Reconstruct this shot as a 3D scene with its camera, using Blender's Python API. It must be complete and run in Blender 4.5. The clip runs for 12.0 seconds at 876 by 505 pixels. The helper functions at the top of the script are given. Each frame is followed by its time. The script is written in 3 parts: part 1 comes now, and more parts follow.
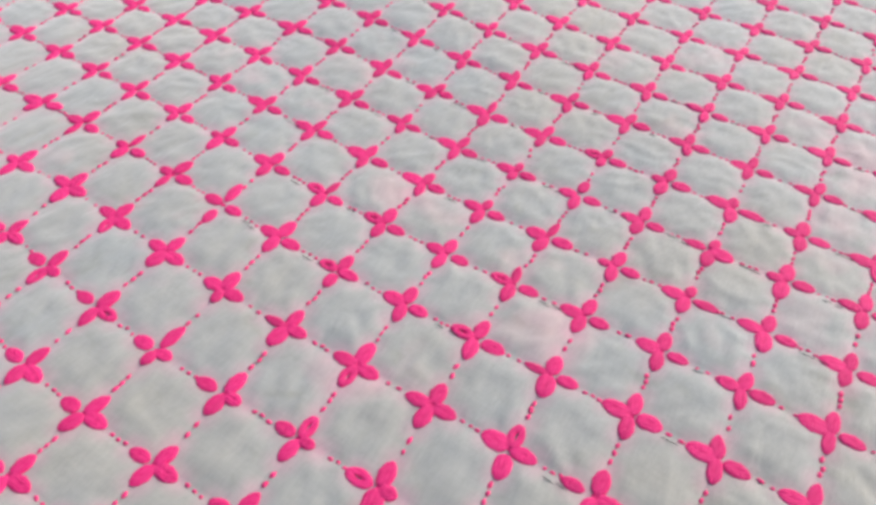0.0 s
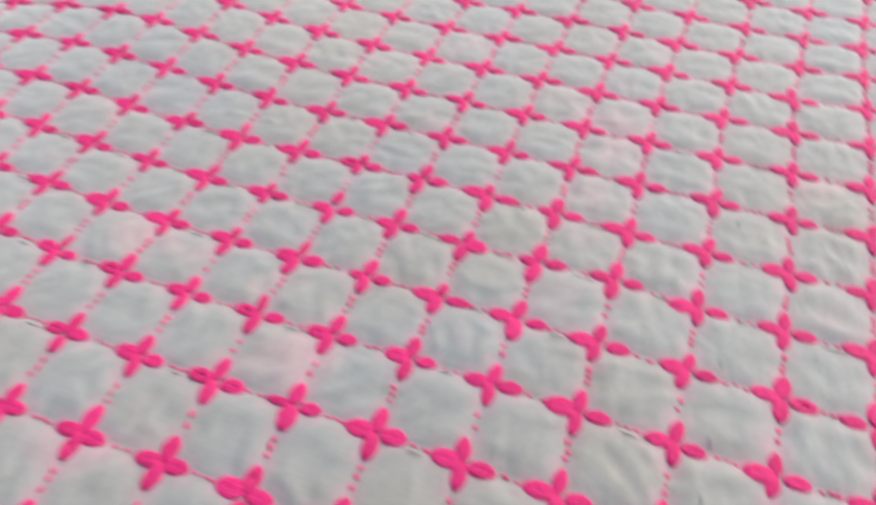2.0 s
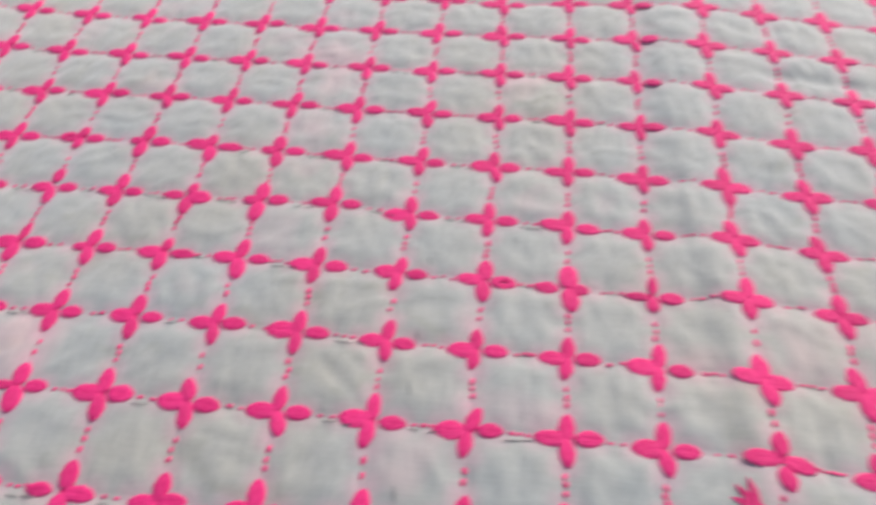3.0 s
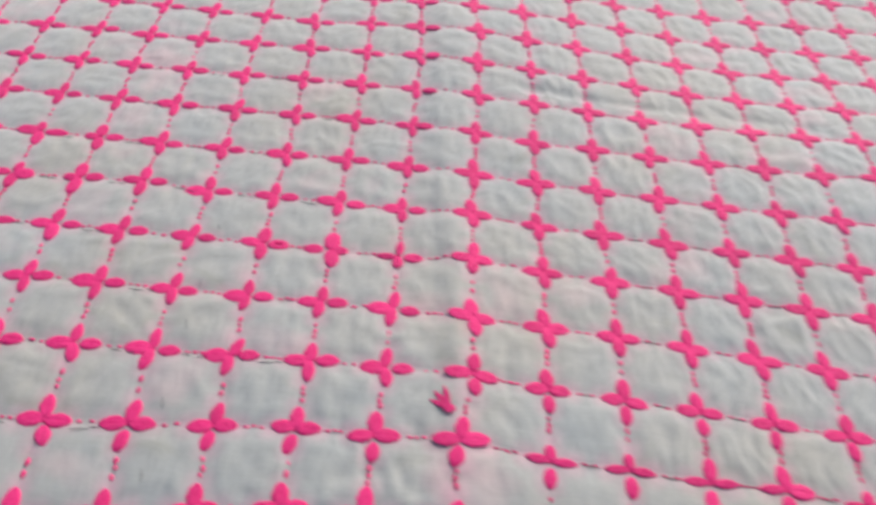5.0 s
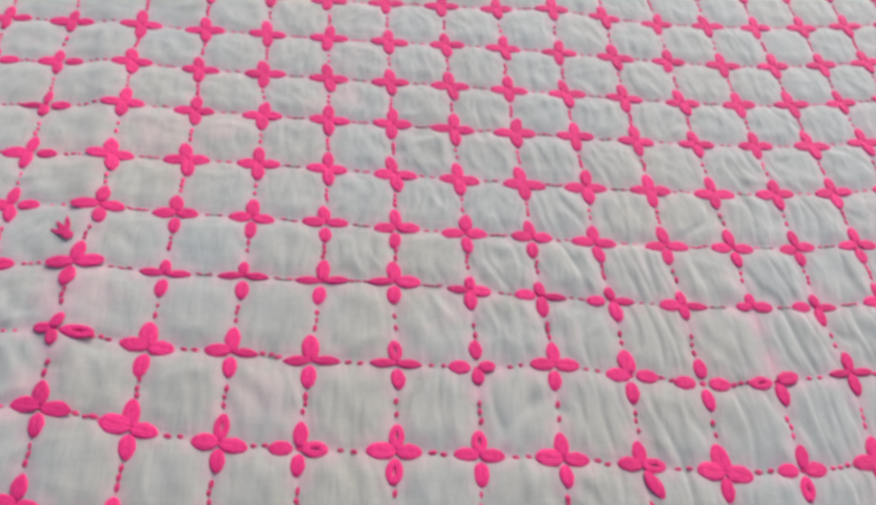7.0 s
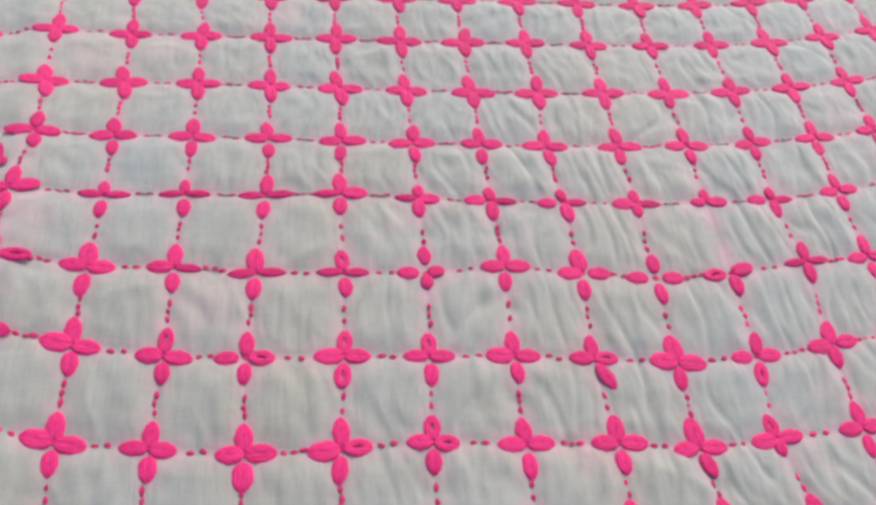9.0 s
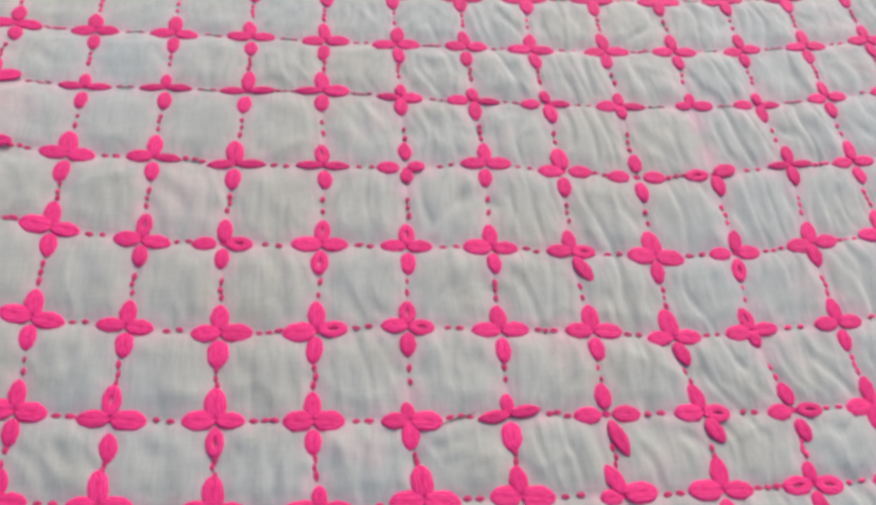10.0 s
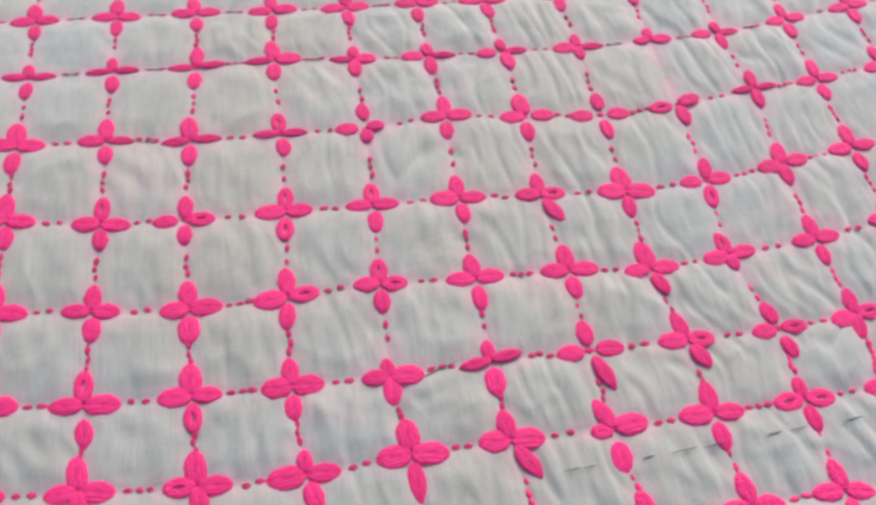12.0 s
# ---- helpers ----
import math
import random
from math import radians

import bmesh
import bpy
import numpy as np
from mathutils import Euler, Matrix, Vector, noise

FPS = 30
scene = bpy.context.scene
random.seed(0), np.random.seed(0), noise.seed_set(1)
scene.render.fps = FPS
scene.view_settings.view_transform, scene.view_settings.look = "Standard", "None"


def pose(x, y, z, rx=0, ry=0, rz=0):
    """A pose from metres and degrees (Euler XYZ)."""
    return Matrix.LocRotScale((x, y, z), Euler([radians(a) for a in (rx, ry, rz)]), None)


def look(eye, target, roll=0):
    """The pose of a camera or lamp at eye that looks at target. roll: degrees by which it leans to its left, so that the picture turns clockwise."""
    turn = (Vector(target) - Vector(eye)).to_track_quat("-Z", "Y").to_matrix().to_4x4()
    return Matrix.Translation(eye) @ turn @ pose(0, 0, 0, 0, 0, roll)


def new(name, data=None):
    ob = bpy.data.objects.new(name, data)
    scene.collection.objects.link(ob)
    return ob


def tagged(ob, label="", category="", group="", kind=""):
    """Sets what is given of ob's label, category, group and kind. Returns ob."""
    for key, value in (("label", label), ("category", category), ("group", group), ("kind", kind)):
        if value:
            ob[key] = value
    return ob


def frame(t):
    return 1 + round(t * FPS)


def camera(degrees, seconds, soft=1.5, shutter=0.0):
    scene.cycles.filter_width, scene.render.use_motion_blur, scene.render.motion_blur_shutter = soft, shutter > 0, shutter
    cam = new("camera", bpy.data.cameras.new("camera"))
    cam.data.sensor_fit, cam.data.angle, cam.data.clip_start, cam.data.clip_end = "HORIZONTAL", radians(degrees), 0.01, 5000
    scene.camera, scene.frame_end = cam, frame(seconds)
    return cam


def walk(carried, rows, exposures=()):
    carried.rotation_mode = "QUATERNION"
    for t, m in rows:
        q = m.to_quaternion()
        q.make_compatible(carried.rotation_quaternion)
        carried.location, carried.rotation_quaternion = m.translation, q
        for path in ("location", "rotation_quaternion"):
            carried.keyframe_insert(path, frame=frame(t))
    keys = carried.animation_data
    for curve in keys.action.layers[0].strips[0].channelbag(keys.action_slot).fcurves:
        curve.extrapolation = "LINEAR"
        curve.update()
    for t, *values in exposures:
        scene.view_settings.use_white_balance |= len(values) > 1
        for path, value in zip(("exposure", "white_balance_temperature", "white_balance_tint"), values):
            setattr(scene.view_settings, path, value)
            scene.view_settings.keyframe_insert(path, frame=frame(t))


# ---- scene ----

# ---------------------------------------------------------------- camera
cam = camera(60.47, 12.0, soft=3.2, shutter=0.6)
PATH = [
    (0, (-0.3028, -0.1676, 0.3683), (-0.6306, 0.4021, -0.3853), 4.06),
    (0.5, (-0.2881, -0.1495, 0.3784), (-0.6028, 0.4330, -0.3710), 3.58),
    (1, (-0.2655, -0.1290, 0.3834), (-0.5524, 0.4760, -0.3595), 4.19),
    (1.5, (-0.2494, -0.1154, 0.3863), (-0.5191, 0.4991, -0.3551), 3.30),
    (1.9, (-0.2305, -0.1056, 0.3724), (-0.4882, 0.5175, -0.3765), 1.25),
    (2, (-0.2190, -0.1039, 0.3593), (-0.4630, 0.5196, -0.3835), 0.90),
    (2.4, (-0.1770, -0.1005, 0.3342), (-0.3525, 0.5173, -0.4214), 1.38),
    (2.5, (-0.1678, -0.0979, 0.3423), (-0.3433, 0.5153, -0.4278), 0.25),
    (2.6, (-0.1576, -0.1030, 0.3422), (-0.3312, 0.5202, -0.4193), -0.38),
    (2.9, (-0.1329, -0.0996, 0.3534), (-0.2432, 0.5057, -0.4242), 0.11),
    (3, (-0.1203, -0.0998, 0.3619), (-0.2158, 0.5178, -0.4187), -0.72),
    (3.1, (-0.1105, -0.1087, 0.3644), (-0.1861, 0.5194, -0.4203), 0.93),
    (3.2, (-0.1043, -0.1176, 0.3679), (-0.1544, 0.5084, -0.4103), 2.24),
    (4.8, (-0.0500, -0.1642, 0.3967), (-0.0481, 0.4758, -0.3716), 8.08),
    (4.9, (-0.0405, -0.1709, 0.4058), (-0.0316, 0.4733, -0.3462), 8.11),
    (5, (-0.0290, -0.1747, 0.4154), (-0.0091, 0.4772, -0.3426), 7.83),
    (5.1, (-0.0139, -0.1890, 0.4176), (0.0067, 0.4836, -0.3365), 7.86),
    (5.2, (0.0032, -0.1959, 0.4234), (0.0247, 0.4603, -0.3309), 7.98),
    (5.4, (0.0329, -0.2013, 0.4302), (0.0885, 0.4508, -0.3248), 10.30),
    (5.5, (0.0532, -0.2041, 0.4351), (0.1171, 0.4551, -0.3141), 9.98),
    (5.9, (0.1115, -0.2152, 0.4420), (0.2261, 0.4244, -0.3160), 11.28),
    (6, (0.1195, -0.2203, 0.4411), (0.2351, 0.4187, -0.3194), 10.87),
    (6.1, (0.1252, -0.2260, 0.4367), (0.2427, 0.4031, -0.3310), 10.93),
    (6.5, (0.1353, -0.2299, 0.4262), (0.2552, 0.3698, -0.3650), 10.84),
    (7, (0.1527, -0.2343, 0.4152), (0.2749, 0.3354, -0.3975), 11.06),
    (7.2, (0.1583, -0.2371, 0.4135), (0.2781, 0.3260, -0.4042), 10.30),
    (8.8, (0.1799, -0.2552, 0.3958), (0.3037, 0.2727, -0.4444), 9.73),
    (9, (0.1818, -0.2586, 0.3951), (0.3076, 0.2673, -0.4461), 9.15),
    (9.5, (0.1845, -0.2777, 0.3869), (0.3011, 0.2382, -0.4618), 8.55),
    (10, (0.1957, -0.2944, 0.3764), (0.3097, 0.1955, -0.4879), 9.47),
    (10.5, (0.2023, -0.3012, 0.3746), (0.3176, 0.1867, -0.4906), 7.51),
    (11, (0.2083, -0.3057, 0.3712), (0.3287, 0.1870, -0.4905), 5.09),
    (11.5, (0.2109, -0.3062, 0.3635), (0.3417, 0.1701, -0.5060), 2.91),
    (12, (0.2060, -0.3095, 0.3611), (0.3304, 0.1707, -0.5072), 4.89),
]
EXPOSURES = [(0.0, 0.61, 6500, 10), (1.5, 0.55, 6500, 10), (3.0, 0.51, 6500, 10), (7.0, 0.47, 6500, 10), (9.5, 0.48, 6500, 10), (12.0, 0.56, 6500, 10)]
walk(cam, [(t, look(eye, target, roll)) for t, eye, target, roll in PATH], EXPOSURES)

# ---------------------------------------------------------------- light
SUN_AZIMUTH, SUN_ELEVATION = 26.0, 36.0   # clockwise from +y, above the horizon
world = bpy.data.worlds.new("sky")
scene.world = world
world.use_nodes = True
wn, wl = world.node_tree.nodes, world.node_tree.links
wn.clear()
sky = wn.new("ShaderNodeTexSky")
sky.sky_type = "NISHITA"
sky.sun_disc = False
sky.sun_elevation = radians(SUN_ELEVATION)
sky.sun_rotation = radians(SUN_AZIMUTH)
sky.air_density, sky.dust_density, sky.ozone_density = 1.0, 4.0, 1.0
back = wn.new("ShaderNodeBackground")
back.inputs["Strength"].default_value = 0.095
wout = wn.new("ShaderNodeOutputWorld")
wl.new(sky.outputs["Color"], back.inputs["Color"])
wl.new(back.outputs["Background"], wout.inputs["Surface"])

sun_data = bpy.data.lights.new("sun", "SUN")
sun_data.energy = 1.5
sun_data.angle = radians(35)
sun_data.color = (1.0, 0.95, 0.88)
sun = new("sun", sun_data)
az, el = radians(SUN_AZIMUTH), radians(SUN_ELEVATION)
sun.matrix_world = look((math.sin(az) * math.cos(el) * 5, math.cos(az) * math.cos(el) * 5, math.sin(el) * 5), (0, 0, 0))

# ---------------------------------------------------------------- materials


def material(name):
    m = bpy.data.materials.new(name)
    m.use_nodes = True
    nt = m.node_tree
    return m, nt, nt.nodes["Principled BSDF"]


def add(nt, kind, **values):
    n = nt.nodes.new(kind)
    for key, value in values.items():
        n.inputs[key].default_value = value
    return n


def ramp(nt, source, stops):
    r = nt.nodes.new("ShaderNodeValToRGB")
    while len(r.color_ramp.elements) < len(stops):
        r.color_ramp.elements.new(0.5)
    for e, (p, c) in zip(r.color_ramp.elements, stops):
        e.position, e.color = p, (*c, 1) if len(c) == 3 else c
    nt.links.new(source, r.inputs["Fac"])
    return r


def mix(nt, kind, fac, a, b):
    n = nt.nodes.new("ShaderNodeMix")
    n.data_type, n.blend_type = "RGBA", kind
    for key, value in ((0, fac), (6, a), (7, b)):
        if isinstance(value, (int, float)):
            n.inputs[key].default_value = value
        elif isinstance(value, tuple):
            n.inputs[key].default_value = (*value, 1)
        else:
            nt.links.new(value, n.inputs[key])
    return n.outputs[2]


def cotton():
    """White washed cotton: plain weave, faint grey and yellow soiling, pink dye that has run here and there, a pink
    glow painted round the thread.
    """
    m, nt, b = material("white_cotton")
    li = nt.links
    co = nt.nodes.new("ShaderNodeTexCoord").outputs["Object"]
    broad = add(nt, "ShaderNodeTexNoise", Scale=9.0, Detail=4.0, Roughness=0.55)
    li.new(co, broad.inputs["Vector"])
    tone = ramp(nt, broad.outputs["Fac"], [(0.3, (0.394, 0.428, 0.428)), (0.5, (0.420, 0.430, 0.413)), (0.72, (0.434, 0.424, 0.380))])
    small = add(nt, "ShaderNodeTexNoise", Scale=60.0, Detail=5.0, Roughness=0.65)
    li.new(co, small.inputs["Vector"])
    grey = ramp(nt, small.outputs["Fac"], [(0.35, (0.90, 0.91, 0.92)), (0.62, (1.0, 1.0, 1.0))])
    base = mix(nt, "MULTIPLY", 0.7, tone.outputs["Color"], grey.outputs["Color"])
    for stretch_by in ((900.0, 90.0, 50.0), (90.0, 900.0, 50.0)):
        along = add(nt, "ShaderNodeMapping")
        along.inputs["Scale"].default_value = stretch_by
        li.new(co, along.inputs["Vector"])
        slub = add(nt, "ShaderNodeTexNoise", Scale=1.0, Detail=2.0, Roughness=0.6)
        li.new(along.outputs["Vector"], slub.inputs["Vector"])
        faint = ramp(nt, slub.outputs["Fac"], [(0.36, (0.90, 0.91, 0.90)), (0.6, (1.0, 1.0, 1.0))])
        base = mix(nt, "MULTIPLY", 0.55, base, faint.outputs["Color"])
    # old stains, a few to the hand's width
    stain = add(nt, "ShaderNodeTexNoise", Scale=34.0, Detail=3.0, Roughness=0.6, Distortion=0.6)
    li.new(co, stain.inputs["Vector"])
    spot = ramp(nt, stain.outputs["Fac"], [(0.58, (1.0, 1.0, 1.0)), (0.74, (0.86, 0.85, 0.80))])
    base = mix(nt, "MULTIPLY", 0.9, base, spot.outputs["Color"])
    dye = add(nt, "ShaderNodeTexNoise", Scale=15.0, Detail=2.0, Roughness=0.5)
    shift = add(nt, "ShaderNodeMapping")
    shift.inputs["Location"].default_value = (3.7, 1.9, 0.4)
    li.new(co, shift.inputs["Vector"])
    li.new(shift.outputs["Vector"], dye.inputs["Vector"])
    run = ramp(nt, dye.outputs["Fac"], [(0.60, (0, 0, 0)), (0.74, (0.32, 0.32, 0.32))])
    base = mix(nt, "MIX", run.outputs["Color"], base, (0.86, 0.46, 0.52))
    # pink glow round the embroidery, mixed into the base colour
    halo = nt.nodes.new("ShaderNodeAttribute")
    halo.attribute_name = "dye"
    spotty = nt.nodes.new("ShaderNodeMath")
    spotty.operation = "MULTIPLY"
    li.new(halo.outputs["Fac"], spotty.inputs[0])
    li.new(small.outputs["Fac"], spotty.inputs[1])
    base = mix(nt, "MIX", spotty.outputs["Value"], base, (0.92, 0.34, 0.51))
    li.new(base, b.inputs["Base Color"])
    b.inputs["Roughness"].default_value = 0.72
    b.inputs["Specular IOR Level"].default_value = 0.35
    b.inputs["Sheen Weight"].default_value = 1.0
    b.inputs["Sheen Roughness"].default_value = 0.5
    # weave and creases
    wx = add(nt, "ShaderNodeTexWave", Scale=260.0, Distortion=1.5, Detail=2.0)
    wx.bands_direction = "X"
    wy = add(nt, "ShaderNodeTexWave", Scale=260.0, Distortion=1.5, Detail=2.0)
    wy.bands_direction = "Y"
    li.new(co, wx.inputs["Vector"])
    li.new(co, wy.inputs["Vector"])
    weave = mix(nt, "ADD", 1.0, wx.outputs["Color"], wy.outputs["Color"])
    fine = add(nt, "ShaderNodeTexNoise", Scale=120.0, Detail=4.0, Roughness=0.6)
    stretch = add(nt, "ShaderNodeMapping")
    stretch.inputs["Scale"].default_value = (2.4, 0.55, 1.0)
    li.new(co, stretch.inputs["Vector"])
    li.new(stretch.outputs["Vector"], fine.inputs["Vector"])
    creases = add(nt, "ShaderNodeTexNoise", Scale=1.0, Detail=1.5, Roughness=0.5, Distortion=0.8)
    pull = add(nt, "ShaderNodeMapping")
    pull.inputs["Scale"].default_value = (95.0, 30.0, 20.0)
    li.new(co, pull.inputs["Vector"])
    li.new(pull.outputs["Vector"], creases.inputs["Vector"])
    b0 = add(nt, "ShaderNodeBump", Strength=0.32, Distance=0.002)
    li.new(creases.outputs["Fac"], b0.inputs["Height"])
    b1 = add(nt, "ShaderNodeBump", Strength=0.42, Distance=0.0009)
    li.new(fine.outputs["Fac"], b1.inputs["Height"])
    li.new(b0.outputs["Normal"], b1.inputs["Normal"])
    b2 = add(nt, "ShaderNodeBump", Strength=0.25, Distance=0.0002)
    li.new(weave, b2.inputs["Height"])
    li.new(b1.outputs["Normal"], b2.inputs["Normal"])
    li.new(b2.outputs["Normal"], b.inputs["Normal"])
    return m


def thread(name, colour, dark, varied):
    """Stranded embroidery cotton: strands along the stitch, slight sheen, each piece a little lighter or darker."""
    m, nt, b = material(name)
    li = nt.links
    co = nt.nodes.new("ShaderNodeTexCoord").outputs["Object"]
    strand = add(nt, "ShaderNodeTexNoise", Scale=1.0, Detail=2.0)
    mp = add(nt, "ShaderNodeMapping")
    mp.inputs["Scale"].default_value = (2.6, 17.0, 3.0) if varied == "object" else (900.0, 900.0, 900.0)
    li.new(co, mp.inputs["Vector"])
    li.new(mp.outputs["Vector"], strand.inputs["Vector"])
    tone = ramp(nt, strand.outputs["Fac"], [(0.33, dark), (0.50, colour), (0.68, tuple(min(c * 1.0 + 0.035, 1.0) for c in colour))])
    if varied == "object":
        rnd = nt.nodes.new("ShaderNodeObjectInfo").outputs["Random"]
    else:
        rnd = nt.nodes.new("ShaderNodeNewGeometry").outputs["Random Per Island"]
    shade = ramp(nt, rnd, [(0.0, (0.86, 0.8, 0.84)), (1.0, (1.0, 1.0, 1.0))])
    base = mix(nt, "MULTIPLY", 1.0, tone.outputs["Color"], shade.outputs["Color"])
    li.new(base, b.inputs["Base Color"])
    b.inputs["Roughness"].default_value = 0.62
    b.inputs["Specular IOR Level"].default_value = 0.25
    b.inputs["Sheen Weight"].default_value = 0.10
    b.inputs["Sheen Tint"].default_value = (1.0, 0.35, 0.6, 1)
    bump = add(nt, "ShaderNodeBump", Strength=1.0, Distance=0.0008)
    li.new(strand.outputs["Fac"], bump.inputs["Height"])
    li.new(bump.outputs["Normal"], b.inputs["Normal"])
    return m


def plain(name, colour, rough=0.9, scale=40.0, amount=0.15):
    m, nt, b = material(name)
    co = nt.nodes.new("ShaderNodeTexCoord").outputs["Object"]
    n = add(nt, "ShaderNodeTexNoise", Scale=scale, Detail=5.0)
    nt.links.new(co, n.inputs["Vector"])
    low = tuple(c * (1 - amount) for c in colour)
    r = ramp(nt, n.outputs["Fac"], [(0.35, low), (0.65, colour)])
    nt.links.new(r.outputs["Color"], b.inputs["Base Color"])
    b.inputs["Roughness"].default_value = rough
    return m


PINK, PINK_DARK = (1.0, 0.040, 0.262), (0.84, 0.020, 0.185)
COTTON = cotton()
THREAD = thread("pink_thread", PINK, PINK_DARK, "object")
THREAD_REST = thread("pink_thread_far", PINK, PINK_DARK, "island")
STITCH = thread("pink_running_thread", (1.0, 0.055, 0.26), (0.84, 0.03, 0.18), "object")
STITCH_REST = thread("pink_running_thread_far", (1.0, 0.055, 0.26), (0.84, 0.03, 0.18), "island")
BASTING_AND_CREASE = plain("dark_basting_and_crease", (0.13, 0.13, 0.14), 0.9, 300.0, 0.4)
FLOOR = plain("cement_floor", (0.36, 0.35, 0.33), 0.8, 6.0, 0.25)

# ---------------------------------------------------------------- the cover's drape
CELL, LIFT = 0.045, 0.034            # a square of the stitched grid; mean height over the floor
A0, A1, B0, B1 = -20.0, 16.0, -8.0, 15.0
# long waves in which the ruled lines wander (across, along) and the cloth heaves (up), in squares
WAVES_ACROSS = [[-0.0365, 0.1201, -0.0572, -0.0423, -0.0137, -0.0167, -0.0054, -0.0061],
    [0.0582, 0.0464, 0.006, -0.0283, -0.0197, -0.0092, -0.0349, -0.0002],
    [-0.0252, -0.013, 0.0288, 0.0004, 0.0036, 0.0194, -0.0025, -0.0057],
    [0.0123, -0.0215, -0.0183, 0.0405, 0.0278, 0.0269, 0.0019, -0.0073],
    [-0.0067, 0.0077, 0.0081, -0.0495, -0.0143, -0.0173, -0.0099, -0.0197],
    [0.031, 0.027, 0.0252, -0.0053, 0.0011, -0.0107, -0.013, 0.0026],
    [0.0095, 0.0533, 0.0031, -0.0054, -0.0114, 0.0126, -0.0038, 0.0089],
    [0.0126, -0.0196, -0.0172, -0.0215, 0.0146, -0.0117, -0.0011, -0.0031],
    [-0.0251, 0.0053, -0.0075, -0.0112, 0.005, 0.0042, 0.004, 0.0082],
    [-0.0063, 0.0084, -0.0096, -0.0015, 0.0182, 0.0214, -0.0005, 0.0213],
    [0.0013, 0.0025, 0.0147, -0.0035, 0.021, 0.0044, 0.0075, 0.0054]]
WAVES_ALONG = [[0.0109, -0.026, -0.0175, 0.001, 0.0498, 0.0427, 0.0129, -0.0231],
    [-0.0347, 0.033, 0.0316, 0.0126, -0.0088, 0.0087, -0.059, -0.017],
    [-0.0028, -0.0652, 0.0017, -0.0049, 0.0215, 0.0307, -0.0265, -0.0194],
    [-0.0366, 0.0161, 0.0746, -0.0225, 0.0132, -0.0102, -0.0184, -0.026],
    [0.048, 0.0803, -0.0643, -0.0283, -0.0371, -0.011, -0.034, -0.0148],
    [-0.0846, -0.0348, 0.03, 0.0009, 0.0533, 0.006, 0.001, -0.0081],
    [-0.0293, -0.0152, -0.0239, -0.0225, 0.0626, 0.0361, 0.0058, 0.0075],
    [-0.0408, 0.0317, 0.0066, 0.0065, -0.0085, 0.0068, -0.0245, -0.0046],
    [-0.0002, 0.0089, 0.0076, -0.0163, 0.0144, -0.0244, -0.0097, -0.0127],
    [-0.0346, 0.0001, 0.0145, -0.0116, 0.0179, 0.0009, 0.0026, -0.0044],
    [-0.0229, -0.0121, 0.0036, 0.0307, 0.0337, 0.0371, 0.0073, 0.0012]]
WAVES_UP = [[-0.0142, 0.0257, -0.007, -0.0089, -0.0043, -0.0028, 0.0084, -0.0047],
    [-0.1442, -0.0276, 0.0379, -0.0043, 0.0035, 0.0149, -0.0012, 0.002],
    [-0.0913, -0.0435, 0.0385, 0.0026, 0.0108, -0.0018, -0.0054, -0.0022],
    [-0.0016, 0.0317, 0.0099, 0.0034, -0.0097, 0.0022, -0.009, 0.0051],
    [0.0082, 0.0184, -0.0239, -0.0212, -0.0232, 0.0071, -0.0217, 0.0018],
    [-0.0173, -0.0027, 0.0114, -0.0179, 0.015, 0.0023, -0.0006, 0.0034],
    [-0.0194, 0.0098, 0.008, 0.005, 0.0209, 0.0006, 0.0004, 0.008],
    [-0.0227, -0.0014, 0.0015, -0.015, -0.0027, 0.0057, 0.0019, 0.0022],
    [0.0014, 0.0155, 0.0122, -0.0123, 0.0021, -0.0125, 0.0007, -0.0028],
    [-0.0122, 0.0075, -0.0018, -0.0068, 0.006, -0.0064, -0.0032, -0.0025],
    [0.0015, 0.0078, 0.0014, -0.0019, 0, 0.0042, 0.0023, 0.0016]]
COLUMN_SHIFT = [0, 0, -0.003, 0.005, -0.006, 0.02, -0.01, -0.012, 0, 0.004, -0.001, 0.007, -0.004, 0.004, -0.005, -0.008, 0.009, 0.017, 0.003, -0.048, 0.019, 0.015, 0.002, -0.004, -0.003, -0.002, -0.001, 0.001, 0.004, -0.003, 0.003, -0.003, 0.004, 0.003, -0.007, 0, 0]
ROW_SHIFT_WEST = [0, 0, 0, 0, 0, 0.03, -0.033, -0.036, 0.011, 0.016, -0.001, -0.014, -0.016, -0.026, -0.018, -0.028, -0.025, -0.01, -0.014, 0, 0, 0, 0, 0]
ROW_SHIFT_EAST = [0, 0, -0.02, 0.048, -0.018, -0.027, -0.007, 0.027, 0.045, -0.027, -0.019, 0.032, 0.011, 0.009, 0.037, 0.036, 0.006, 0.009, 0.021, 0, 0, 0, 0, 0]
